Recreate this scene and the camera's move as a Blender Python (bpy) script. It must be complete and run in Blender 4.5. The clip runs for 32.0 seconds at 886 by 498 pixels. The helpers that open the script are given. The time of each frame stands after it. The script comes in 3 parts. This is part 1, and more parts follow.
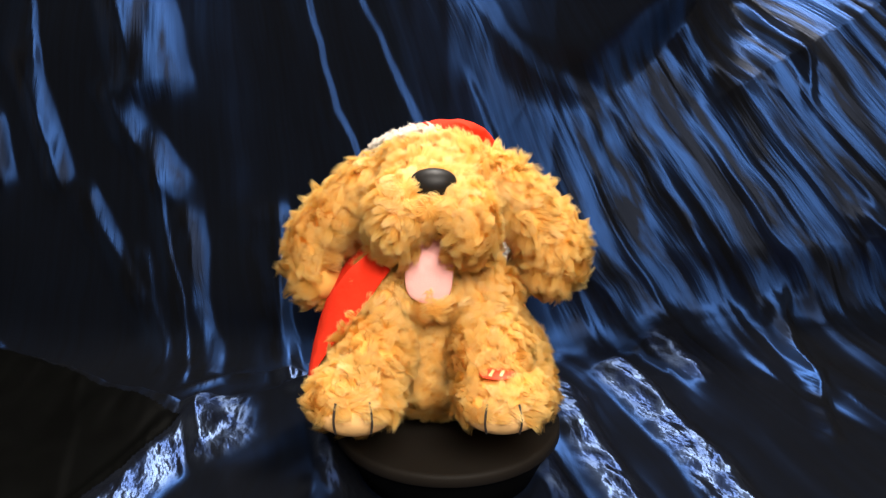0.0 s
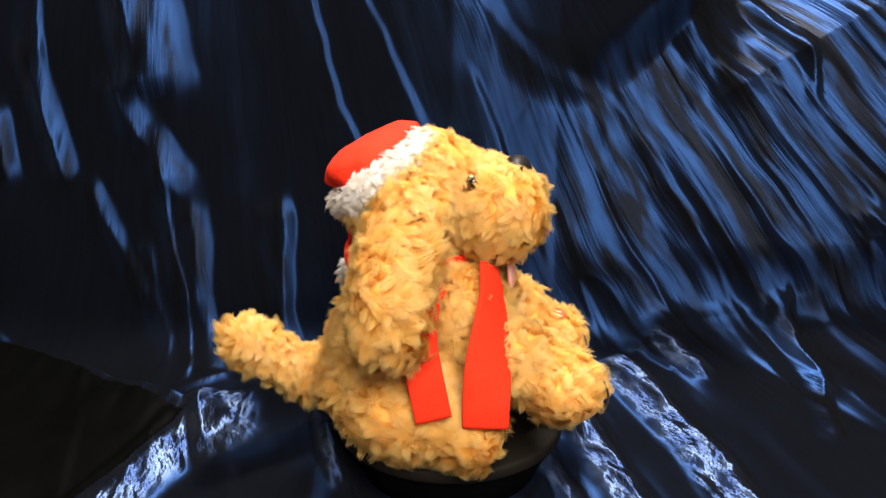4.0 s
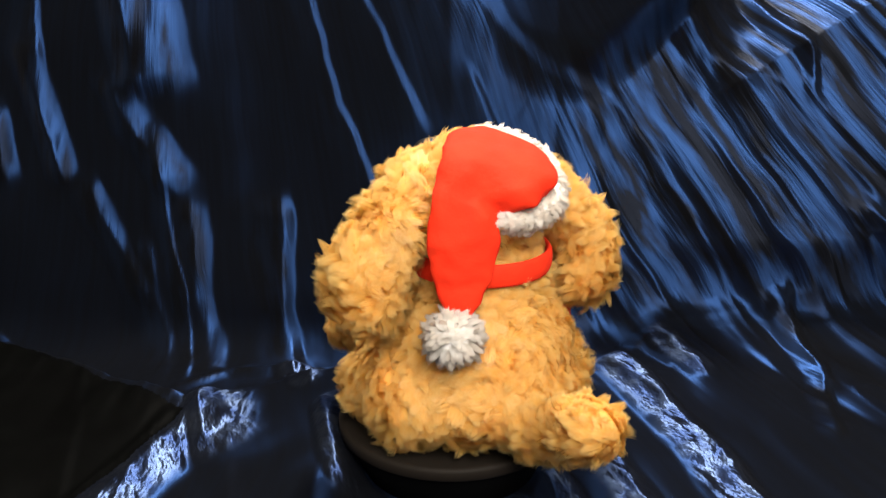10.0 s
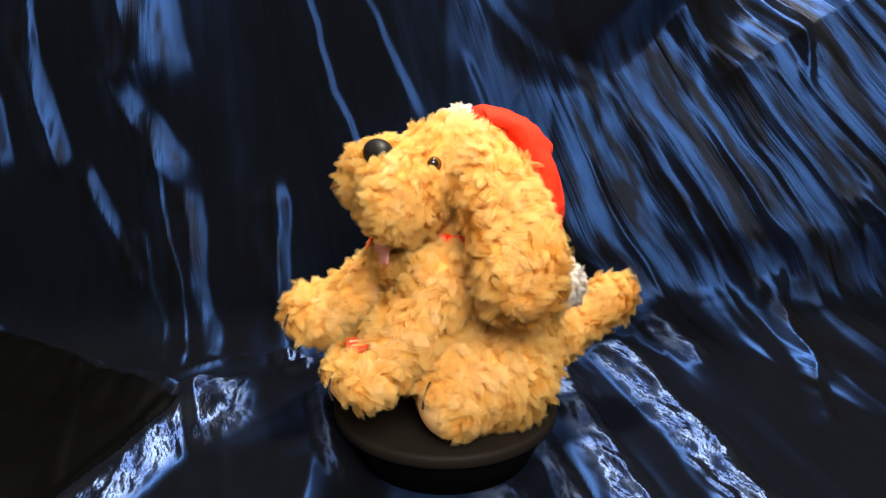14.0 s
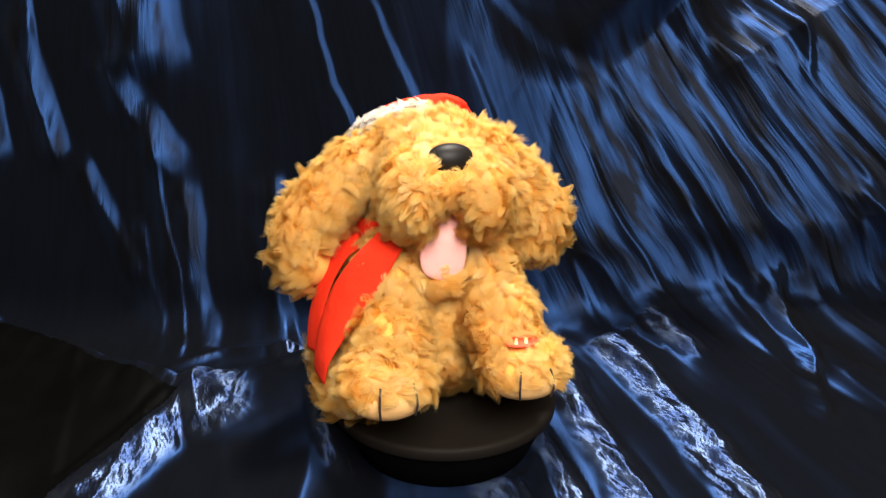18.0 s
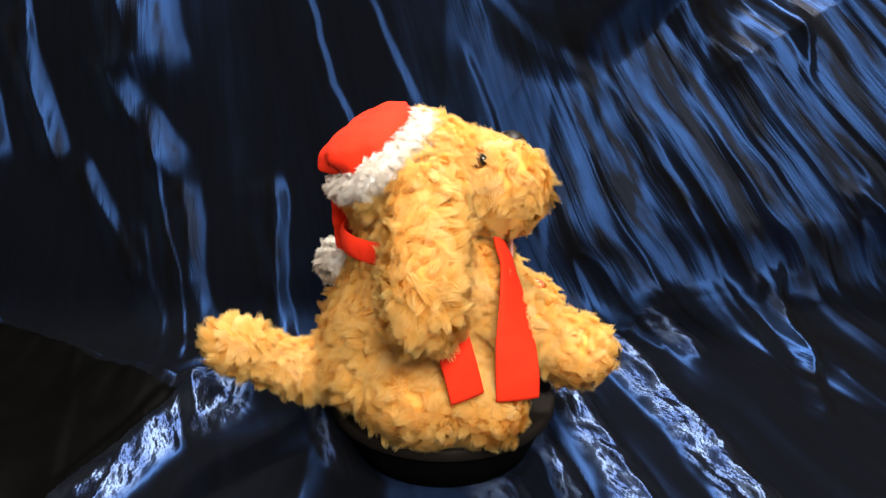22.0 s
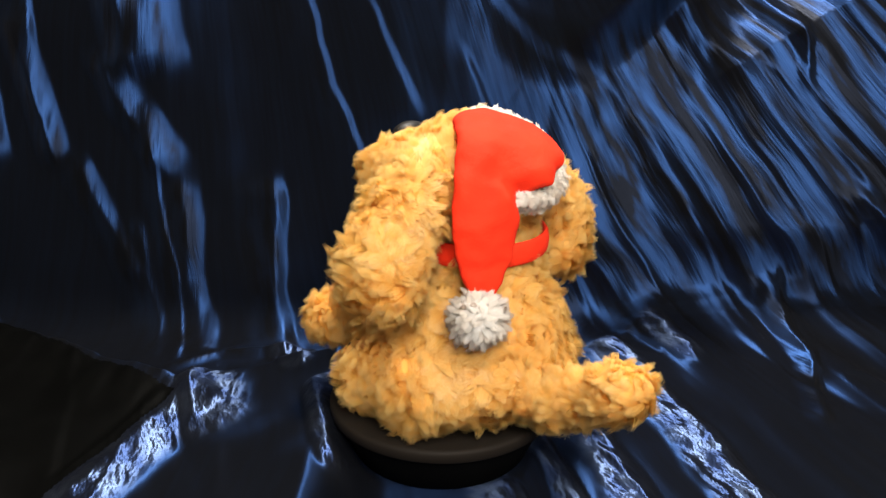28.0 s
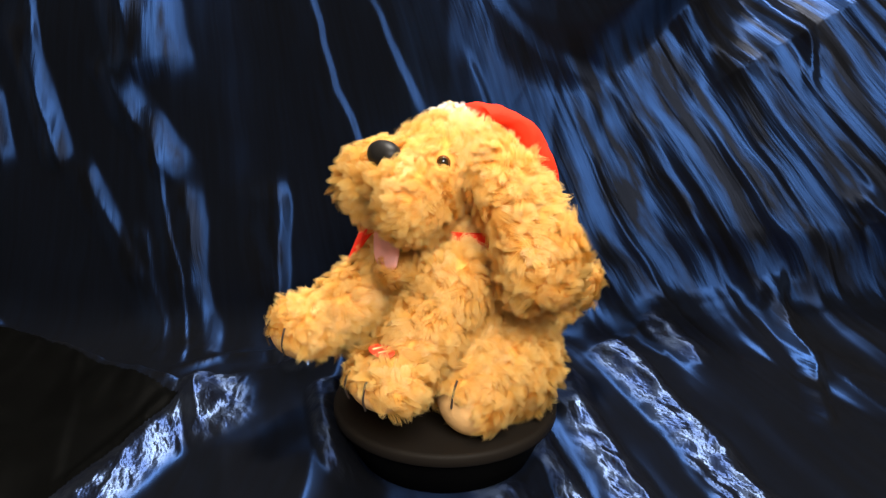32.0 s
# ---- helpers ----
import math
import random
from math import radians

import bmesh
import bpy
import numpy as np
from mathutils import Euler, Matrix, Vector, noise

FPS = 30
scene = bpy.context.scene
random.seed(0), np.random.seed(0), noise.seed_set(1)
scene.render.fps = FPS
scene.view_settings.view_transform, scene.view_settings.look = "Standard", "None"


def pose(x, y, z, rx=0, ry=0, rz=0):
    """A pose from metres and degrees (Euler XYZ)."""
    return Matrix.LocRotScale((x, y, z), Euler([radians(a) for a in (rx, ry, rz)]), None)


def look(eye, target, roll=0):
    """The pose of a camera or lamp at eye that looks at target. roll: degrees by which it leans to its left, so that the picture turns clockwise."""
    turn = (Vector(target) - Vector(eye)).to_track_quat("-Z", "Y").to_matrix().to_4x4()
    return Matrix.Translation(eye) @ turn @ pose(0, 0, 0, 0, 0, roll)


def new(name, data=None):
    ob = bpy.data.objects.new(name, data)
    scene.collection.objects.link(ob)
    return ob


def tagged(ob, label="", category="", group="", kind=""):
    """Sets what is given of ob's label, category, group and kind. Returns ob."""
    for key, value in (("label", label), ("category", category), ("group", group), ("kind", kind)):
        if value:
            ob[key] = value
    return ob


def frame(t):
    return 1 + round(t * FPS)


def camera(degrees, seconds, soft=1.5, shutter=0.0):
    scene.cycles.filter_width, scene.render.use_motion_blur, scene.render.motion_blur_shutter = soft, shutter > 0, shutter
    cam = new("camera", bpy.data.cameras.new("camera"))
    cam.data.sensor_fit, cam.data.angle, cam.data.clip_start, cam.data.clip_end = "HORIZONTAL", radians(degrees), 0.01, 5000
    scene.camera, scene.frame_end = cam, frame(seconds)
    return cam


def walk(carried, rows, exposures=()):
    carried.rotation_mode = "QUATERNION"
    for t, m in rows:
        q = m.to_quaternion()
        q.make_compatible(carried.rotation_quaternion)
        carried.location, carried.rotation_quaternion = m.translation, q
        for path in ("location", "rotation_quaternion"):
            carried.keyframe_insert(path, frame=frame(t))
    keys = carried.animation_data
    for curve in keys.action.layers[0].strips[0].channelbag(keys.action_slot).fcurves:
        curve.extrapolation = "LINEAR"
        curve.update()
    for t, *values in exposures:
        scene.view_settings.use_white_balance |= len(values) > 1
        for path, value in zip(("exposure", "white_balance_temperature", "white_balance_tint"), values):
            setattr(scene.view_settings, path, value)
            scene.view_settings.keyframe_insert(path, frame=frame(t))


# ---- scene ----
cam = camera(55.0, 32.0, soft=1.3)
EYE = Vector((0.0, -0.685, 0.42))
# seconds, heading to the right, tilt and roll in degrees: a camera held almost still
PATH = [
    (0.0, -0.34, -17.33, -0.07), (0.5, -0.32, -17.33, 0.03), (1.0, -0.33, -17.35, 0.06), (1.5, -0.36, -17.34, 0.19),
    (2.0, -0.38, -17.40, 0.25), (2.5, -0.43, -17.46, 0.28), (3.0, -0.49, -17.52, 0.24), (3.5, -0.54, -17.58, 0.23),
    (5.5, -0.60, -17.57, -0.03), (6.0, -0.60, -17.57, -0.03), (6.5, -0.60, -17.58, -0.05), (7.0, -0.58, -17.60, -0.10),
    (7.5, -0.57, -17.59, -0.11), (8.0, -0.55, -17.59, -0.11), (8.5, -0.55, -17.59, -0.11), (9.0, -0.56, -17.62, -0.13),
    (9.5, -0.55, -17.62, -0.10), (10.0, -0.53, -17.72, -0.16), (10.5, -0.48, -17.80, -0.14), (11.0, -0.43, -17.91, -0.18),
    (11.5, -0.39, -18.10, -0.22), (12.0, -0.33, -18.40, -0.29), (12.5, -0.30, -18.51, -0.35), (13.0, -0.27, -18.53, -0.25),
    (13.5, -0.22, -18.50, -0.18), (14.0, -0.18, -18.51, -0.00), (14.5, -0.15, -18.57, 0.07), (16.5, -0.11, -18.87, 0.33),
    (17.0, -0.10, -18.93, 0.27), (17.5, -0.13, -18.98, 0.23), (18.0, -0.11, -19.00, 0.28), (18.5, -0.09, -19.03, 0.37),
    (19.0, -0.08, -19.01, 0.35), (19.5, -0.03, -19.00, 0.42), (20.0, -0.00, -19.01, 0.45), (20.5, -0.02, -18.99, 0.47),
    (21.0, -0.04, -18.95, 0.48), (21.5, -0.08, -18.93, 0.32), (22.0, -0.08, -18.97, 0.25), (22.5, -0.11, -18.95, 0.26),
    (23.0, -0.12, -18.95, 0.22), (23.5, -0.13, -18.95, 0.20), (24.0, -0.18, -18.91, 0.24), (24.5, -0.12, -18.90, 0.36),
    (25.0, 0.00, -18.87, 0.53), (25.5, 0.07, -18.83, 0.59), (27.5, 0.08, -18.82, 0.60), (28.0, 0.01, -18.85, 0.61),
    (28.5, -0.02, -18.86, 0.62), (29.0, -0.06, -18.82, 0.53), (29.5, -0.11, -18.77, 0.52), (30.0, -0.15, -18.72, 0.52),
    (30.5, -0.17, -18.70, 0.48), (31.0, -0.22, -18.65, 0.47), (31.5, -0.22, -18.62, 0.42), (32.0, -0.24, -18.61, 0.44),
]

def aim(heading, tilt):
    h, p = radians(heading), radians(tilt)
    return EYE + Vector((math.sin(h) * math.cos(p), math.cos(h) * math.cos(p), math.sin(p)))


walk(cam, [(t, look(EYE, aim(h, p), r)) for t, h, p, r in PATH], [(0.0, 0.0), (32.0, 0.0)])

# ---- light: two unseen lamps in a plain closed room ----
world = bpy.data.worlds.new("room_dark")
world.use_nodes = True
world.node_tree.nodes["Background"].inputs[0].default_value = (0.9, 0.85, 0.8, 1)
world.node_tree.nodes["Background"].inputs[1].default_value = 0.02
scene.world = world
# the second lamp is added above and behind to make the floor satin gleam
for place, target, size, power in (((0.24, -1.20, 1.25), (0.0, 0.05, 0.1), 0.95, 58.0), ((0.10, 0.62, 2.10), (0.05, 0.0, 0.0), 0.30, 85.0)):
    lamp_data = bpy.data.lights.new("unseen_lamp", "AREA")
    lamp_data.shape, lamp_data.size, lamp_data.energy, lamp_data.color = "DISK", size, power, (1.0, 0.93, 0.84)
    lamp = new("unseen_lamp", lamp_data)
    lamp.matrix_world = look(place, target)


# ---- materials ----
class Mat:
    """A node material with a few shortcuts."""

    def __init__(self, name, rough=0.6, metal=0.0, spec=0.5):
        self.m = bpy.data.materials.new(name)
        self.m.use_nodes = True
        self.t = self.m.node_tree
        self.p = self.t.nodes["Principled BSDF"]
        self.p.inputs["Roughness"].default_value = rough
        self.p.inputs["Metallic"].default_value = metal
        self.p.inputs["Specular IOR Level"].default_value = spec

    def node(self, kind, **values):
        n = self.t.nodes.new(kind)
        for k, v in values.items():
            n.inputs[k.replace("_", " ")].default_value = v
        return n

    def link(self, a, b):
        self.t.links.new(a, b)

    def coords(self, scale, uv=False, obj=True):
        c = self.t.nodes.new("ShaderNodeTexCoord")
        m = self.t.nodes.new("ShaderNodeMapping")
        m.inputs["Scale"].default_value = scale
        self.link(c.outputs["UV" if uv else "Object"], m.inputs["Vector"])
        return m.outputs[0]

    def noise(self, scale, size=(1, 1, 1), detail=4.0, uv=False):
        n = self.node("ShaderNodeTexNoise", Scale=scale, Detail=detail)
        self.link(self.coords(size, uv), n.inputs["Vector"])
        return n.outputs[0]

    def ramp(self, fac, stops):
        r = self.t.nodes.new("ShaderNodeValToRGB")
        e = r.color_ramp.elements
        while len(e) < len(stops):
            e.new(0.5)
        for el, (pos, col) in zip(e, stops):
            el.position, el.color = pos, (*col, 1)
        self.link(fac, r.inputs[0])
        return r.outputs[0]

    def mix(self, fac, a, b, kind="MIX"):
        n = self.t.nodes.new("ShaderNodeMix")
        n.data_type, n.blend_type = "RGBA", kind
        for sock, v in ((n.inputs[0], fac), (n.inputs[6], a), (n.inputs[7], b)):
            if isinstance(v, (int, float)):
                sock.default_value = v
            elif isinstance(v, tuple):
                sock.default_value = (*v, 1)
            else:
                self.link(v, sock)
        return n.outputs[2]

    def bump(self, height, strength, distance, before=None):
        b = self.node("ShaderNodeBump", Strength=strength, Distance=distance)
        self.link(height, b.inputs["Height"])
        if before:
            self.link(before, b.inputs["Normal"])
        self.link(b.outputs[0], self.p.inputs["Normal"])
        return b.outputs[0]


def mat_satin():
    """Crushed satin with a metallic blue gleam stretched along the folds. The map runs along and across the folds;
    the second map says how far the cloth is crinkled (u) and crushed (v), and where extra gleam and glints are painted
    in."""
    a = Mat("blue_satin", 0.40, 1.0)
    relief_gleam = a.t.nodes.new("ShaderNodeUVMap")
    relief_gleam.uv_map = "Finish"
    sep = a.t.nodes.new("ShaderNodeSeparateXYZ")
    a.link(relief_gleam.outputs[0], sep.inputs[0])
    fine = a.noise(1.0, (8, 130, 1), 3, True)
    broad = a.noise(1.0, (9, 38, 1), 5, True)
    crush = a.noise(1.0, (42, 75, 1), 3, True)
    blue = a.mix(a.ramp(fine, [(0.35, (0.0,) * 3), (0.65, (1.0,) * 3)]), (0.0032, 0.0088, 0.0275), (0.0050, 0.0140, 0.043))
    # crinkled cloth is two-toned, with its gleam painted in as a brighter blue
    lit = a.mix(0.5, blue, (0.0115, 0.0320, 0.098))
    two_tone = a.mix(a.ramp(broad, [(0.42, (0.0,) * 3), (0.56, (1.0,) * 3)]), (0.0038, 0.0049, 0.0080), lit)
    # highlights of the floor folds are painted in as paler colour on crushed faces
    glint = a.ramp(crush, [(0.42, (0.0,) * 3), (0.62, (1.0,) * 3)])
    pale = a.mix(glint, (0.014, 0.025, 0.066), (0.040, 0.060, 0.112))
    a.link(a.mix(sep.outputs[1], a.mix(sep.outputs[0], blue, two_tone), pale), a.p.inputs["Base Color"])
    a.p.inputs["Anisotropic"].default_value = 0.93
    tan = a.t.nodes.new("ShaderNodeTangent")
    tan.direction_type, tan.uv_map = "UV_MAP", "UVMap"
    a.link(tan.outputs[0], a.p.inputs["Tangent"])

    def relief(height, amount, base, gain, distance, before=None):
        m = a.node("ShaderNodeMath")
        m.operation = "MULTIPLY_ADD"
        a.link(amount, m.inputs[0])
        m.inputs[1].default_value, m.inputs[2].default_value = gain, base
        bump = a.node("ShaderNodeBump", Distance=distance)
        a.link(m.outputs[0], bump.inputs["Strength"])
        a.link(height, bump.inputs["Height"])
        if before:
            a.link(before, bump.inputs["Normal"])
        a.link(bump.outputs[0], a.p.inputs["Normal"])
        return bump.outputs[0]

    one = relief(fine, sep.outputs[0], 0.03, 0.30, 0.0022)
    relief(crush, sep.outputs[1], 0.0, 1.0, 0.0030, one)
    dull = a.t.nodes.new("ShaderNodeBsdfDiffuse")
    dull.inputs[0].default_value = (0.0029, 0.0031, 0.0038, 1)
    both = a.t.nodes.new("ShaderNodeAddShader")
    a.link(a.p.outputs[0], both.inputs[0])
    a.link(dull.outputs[0], both.inputs[1])
    a.link(both.outputs[0], a.t.nodes["Material Output"].inputs[0])
    return a.m


def mat_satin_reverse():
    """The dull dark reverse side of the satin."""
    a = Mat("satin_reverse", 0.5, 0.0, 0.012)
    a.link(a.mix(a.noise(30.0), (0.0009, 0.0009, 0.0009), (0.0019, 0.0020, 0.0019)), a.p.inputs["Base Color"])
    a.bump(a.noise(900.0), 0.08, 0.0006)
    return a.m


def mat_fur(name, root, tip, pale, back=0.6):
    """Plush pile: each strand pales towards its tip, tufts and strands differ a little."""
    a = Mat(name, 0.40, 0.0, 0.5)
    uv = a.t.nodes.new("ShaderNodeTexCoord")
    sep = a.t.nodes.new("ShaderNodeSeparateXYZ")
    a.link(uv.outputs["UV"], sep.inputs[0])
    along = a.ramp(sep.outputs[1], [(0.0, root), (0.55, tip), (1.0, pale)])
    geo = a.t.nodes.new("ShaderNodeNewGeometry")
    tuft = a.ramp(sep.outputs[0], [(0.0, (0.96, 0.92, 0.87)), (1.0, (1.0, 1.0, 1.0))])
    strand = a.ramp(geo.outputs["Random Per Island"], [(0.0, (0.9, 0.88, 0.84)), (1.0, (1.0, 1.0, 1.0))])
    col = a.mix(1.0, a.mix(1.0, along, tuft, "MULTIPLY"), strand, "MULTIPLY")
    a.link(col, a.p.inputs["Base Color"])
    tr = a.t.nodes.new("ShaderNodeBsdfTranslucent")
    a.link(col, tr.inputs[0])
    mx = a.t.nodes.new("ShaderNodeMixShader")
    mx.inputs[0].default_value = back
    a.link(a.p.outputs[0], mx.inputs[1])
    a.link(tr.outputs[0], mx.inputs[2])
    a.link(mx.outputs[0], a.t.nodes["Material Output"].inputs[0])
    return a.m


def mat_cloth(name, dark, light, rough=0.85, size=900.0, sheen=0.4):
    """Felt or knitted cloth with a fine nap and soft blotches."""
    a = Mat(name, rough, 0.0, 0.25)
    a.link(a.mix(a.noise(45.0), dark, light), a.p.inputs["Base Color"])
    a.p.inputs["Sheen Weight"].default_value = sheen
    a.p.inputs["Sheen Tint"].default_value = (*light, 1)
    one = a.bump(a.noise(size), 0.35, 0.0006)
    a.bump(a.noise(70.0), 0.4, 0.003, one)
    return a.m


def mat_plain(name, col, rough, spec=0.5, grain=300.0, depth=0.15):
    a = Mat(name, rough, 0.0, spec)
    c2 = tuple(min(1.0, v * 1.3 + 0.0006) for v in col)
    a.link(a.mix(a.noise(14.0), col, c2), a.p.inputs["Base Color"])
    a.bump(a.noise(grain), depth, 0.0006)
    return a.m


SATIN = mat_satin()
REVERSE = mat_satin_reverse()
FUR = mat_fur("golden_plush", (0.96, 0.59, 0.135), (0.97, 0.67, 0.20), (0.98, 0.80, 0.39))
BACKING = mat_plain("golden_backing", (0.62, 0.32, 0.07), 0.9)
WHITE_FUR = mat_fur("white_plush", (0.93, 0.92, 0.9), (0.95, 0.94, 0.93), (0.97, 0.96, 0.95))
WHITE_BACKING = mat_plain("white_backing", (0.93, 0.92, 0.90), 0.9)
RED = mat_cloth("red_felt", (0.66, 0.018, 0.003), (0.78, 0.030, 0.005), sheen=0.08)
PINK = mat_cloth("pink_felt", (0.74, 0.34, 0.31), (0.80, 0.42, 0.38), sheen=0.1)
SOLE = mat_cloth("beige_velour", (0.72, 0.40, 0.14), (0.80, 0.48, 0.20), sheen=0.2)
THREAD = mat_plain("dark_thread", (0.02, 0.012, 0.008), 0.7)
LABEL_RED = mat_plain("red_embroidery", (0.75, 0.06, 0.02), 0.7, grain=1500.0)
LABEL_PALE = mat_plain("pale_embroidery", (0.80, 0.50, 0.26), 0.7, grain=1500.0)
NOSE = mat_plain("black_velour", (0.006, 0.005, 0.0045), 0.5, 0.22)
EYE_BLACK = mat_plain("eye_plastic", (0.006, 0.004, 0.003), 0.06, 0.6, depth=0.0)
EYE_BROWN = mat_plain("eye_brown", (0.10, 0.035, 0.01), 0.1, 0.6, depth=0.0)
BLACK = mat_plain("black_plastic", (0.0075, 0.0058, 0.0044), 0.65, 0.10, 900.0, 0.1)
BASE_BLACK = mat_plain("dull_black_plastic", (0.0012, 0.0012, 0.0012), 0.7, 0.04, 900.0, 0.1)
PAINT = mat_plain("wall_paint", (0.28, 0.25, 0.21), 0.9)
WOOD = mat_plain("floor_board", (0.16, 0.10, 0.06), 0.6)
CEIL = mat_plain("ceiling_paint", (0.45, 0.43, 0.40), 0.9)


# ---- building helpers ----
def mesh_object(name, verts, faces, mats, parent=None, label="", smooth=True, index=None, uv=None, normals=None, relief_gleam=None):
    """One mesh object; its origin goes to the middle of its box."""
    verts = np.asarray(verts, float)
    mid = (verts.min(0) + verts.max(0)) / 2
    me = bpy.data.meshes.new(name)
    me.from_pydata((verts - mid).tolist(), [], faces)
    for m in mats:
        me.materials.append(m)
    if index is not None:
        me.polygons.foreach_set("material_index", np.asarray(index, np.int32))
    me.polygons.foreach_set("use_smooth", np.full(len(me.polygons), smooth))
    loops = np.empty(len(me.loops), np.int32)
    me.loops.foreach_get("vertex_index", loops)
    for title, values in (("UVMap", uv), ("Finish", relief_gleam)):
        if values is not None:
            layer = me.uv_layers.new(name=title)
            layer.data.foreach_set("uv", np.asarray(values, np.float32)[loops].ravel())
    if normals is not None:
        me.normals_split_custom_set_from_vertices(normals.tolist())
    me.update()
    ob = new(name, me)
    if parent:
        ob.parent = parent
        ob.location = Vector(mid) - (Vector(parent["mid"]) if "mid" in parent else Vector((0, 0, 0)))
    else:
        ob.location = mid
    ob["mid"] = mid.tolist()
    return tagged(ob, label)


def part(name, bm, material, parent, label=""):
    verts = [v.co[:] for v in bm.verts]
    bm.verts.index_update()
    faces = [[v.index for v in f.verts] for f in bm.faces]
    bm.free()
    return mesh_object(name, verts, faces, [material], parent, label)


def ball(c, r, rot=(0, 0, 0), seg=28, rings=18):
    """Verts and faces of an ellipsoid, millimetres."""
    th = np.linspace(0, 2 * np.pi, seg, endpoint=False)
    ph = np.linspace(0, np.pi, rings + 1)[1:-1]
    v = [(0, 0, 1)] + [(math.sin(p) * math.cos(t), math.sin(p) * math.sin(t), math.cos(p)) for p in ph for t in th] + [(0, 0, -1)]
    f = [[0, 1 + j, 1 + (j + 1) % seg] for j in range(seg)]
    for i in range(rings - 2):
        for j in range(seg):
            a, b = 1 + i * seg + j, 1 + i * seg + (j + 1) % seg
            f.append([a, a + seg, b + seg, b])
    last, base = len(v) - 1, 1 + (rings - 2) * seg
    f += [[last, base + (j + 1) % seg, base + j] for j in range(seg)]
    m = np.array(Euler([radians(a) for a in rot]).to_matrix())
    return (np.array(v) * r) @ m.T + c, f


def tube(spine, seg=28, cap=True, flat=None, power=1.0):
    """Verts and faces of a tube along a spine of (x, y, z, width, thickness), smoothed; flat: the way of the width."""
    pts = np.array(spine, float)
    n = 6 * (len(pts) - 1) + 1
    t, s = np.linspace(0, len(pts) - 1, n), np.arange(len(pts))
    k = np.minimum(t.astype(int), len(pts) - 2)
    u = (t - k)[:, None]
    ext = np.vstack([2 * pts[0] - pts[1], pts, 2 * pts[-1] - pts[-2]])
    a, b, c, d = ext[k], ext[k + 1], ext[k + 2], ext[k + 3]
    q = 0.5 * (2 * b + (c - a) * u + (2 * a - 5 * b + 4 * c - d) * u**2 + (3 * b - a - 3 * c + d) * u**3)
    tan = np.gradient(q[:, :3], axis=0)
    tan /= np.linalg.norm(tan, axis=1, keepdims=True)
    side = np.array(flat if flat is not None else (1.0, 0, 0), float)
    sides = np.stack([np.interp(t, s, side[:, c]) for c in range(3)], 1) if side.ndim == 2 else None
    v, f = [], []
    ang = np.linspace(0, 2 * np.pi, seg, endpoint=False)
    cs = np.sign(np.cos(ang)) * np.abs(np.cos(ang)) ** power
    sn = np.sign(np.sin(ang)) * np.abs(np.sin(ang)) ** power
    for i in range(n):
        side = sides[i] if sides is not None else side
        w = side - tan[i] * (side @ tan[i])
        w /= np.linalg.norm(w)
        o = np.cross(tan[i], w)
        v += [q[i, :3] + w * x * q[i, 3] + o * y * q[i, 4] for x, y in zip(cs, sn)]
        side = w
    for i in range(n - 1):
        for j in range(seg):
            a, b = i * seg + j, i * seg + (j + 1) % seg
            f.append([a, b, b + seg, a + seg])
    if cap:
        f.append(list(range(seg))[::-1])
        f.append(list(range((n - 1) * seg, n * seg)))
    return np.array(v), f


# ---- pile of the plush: tufts of fine flat strands ----
rng = np.random.default_rng(7)


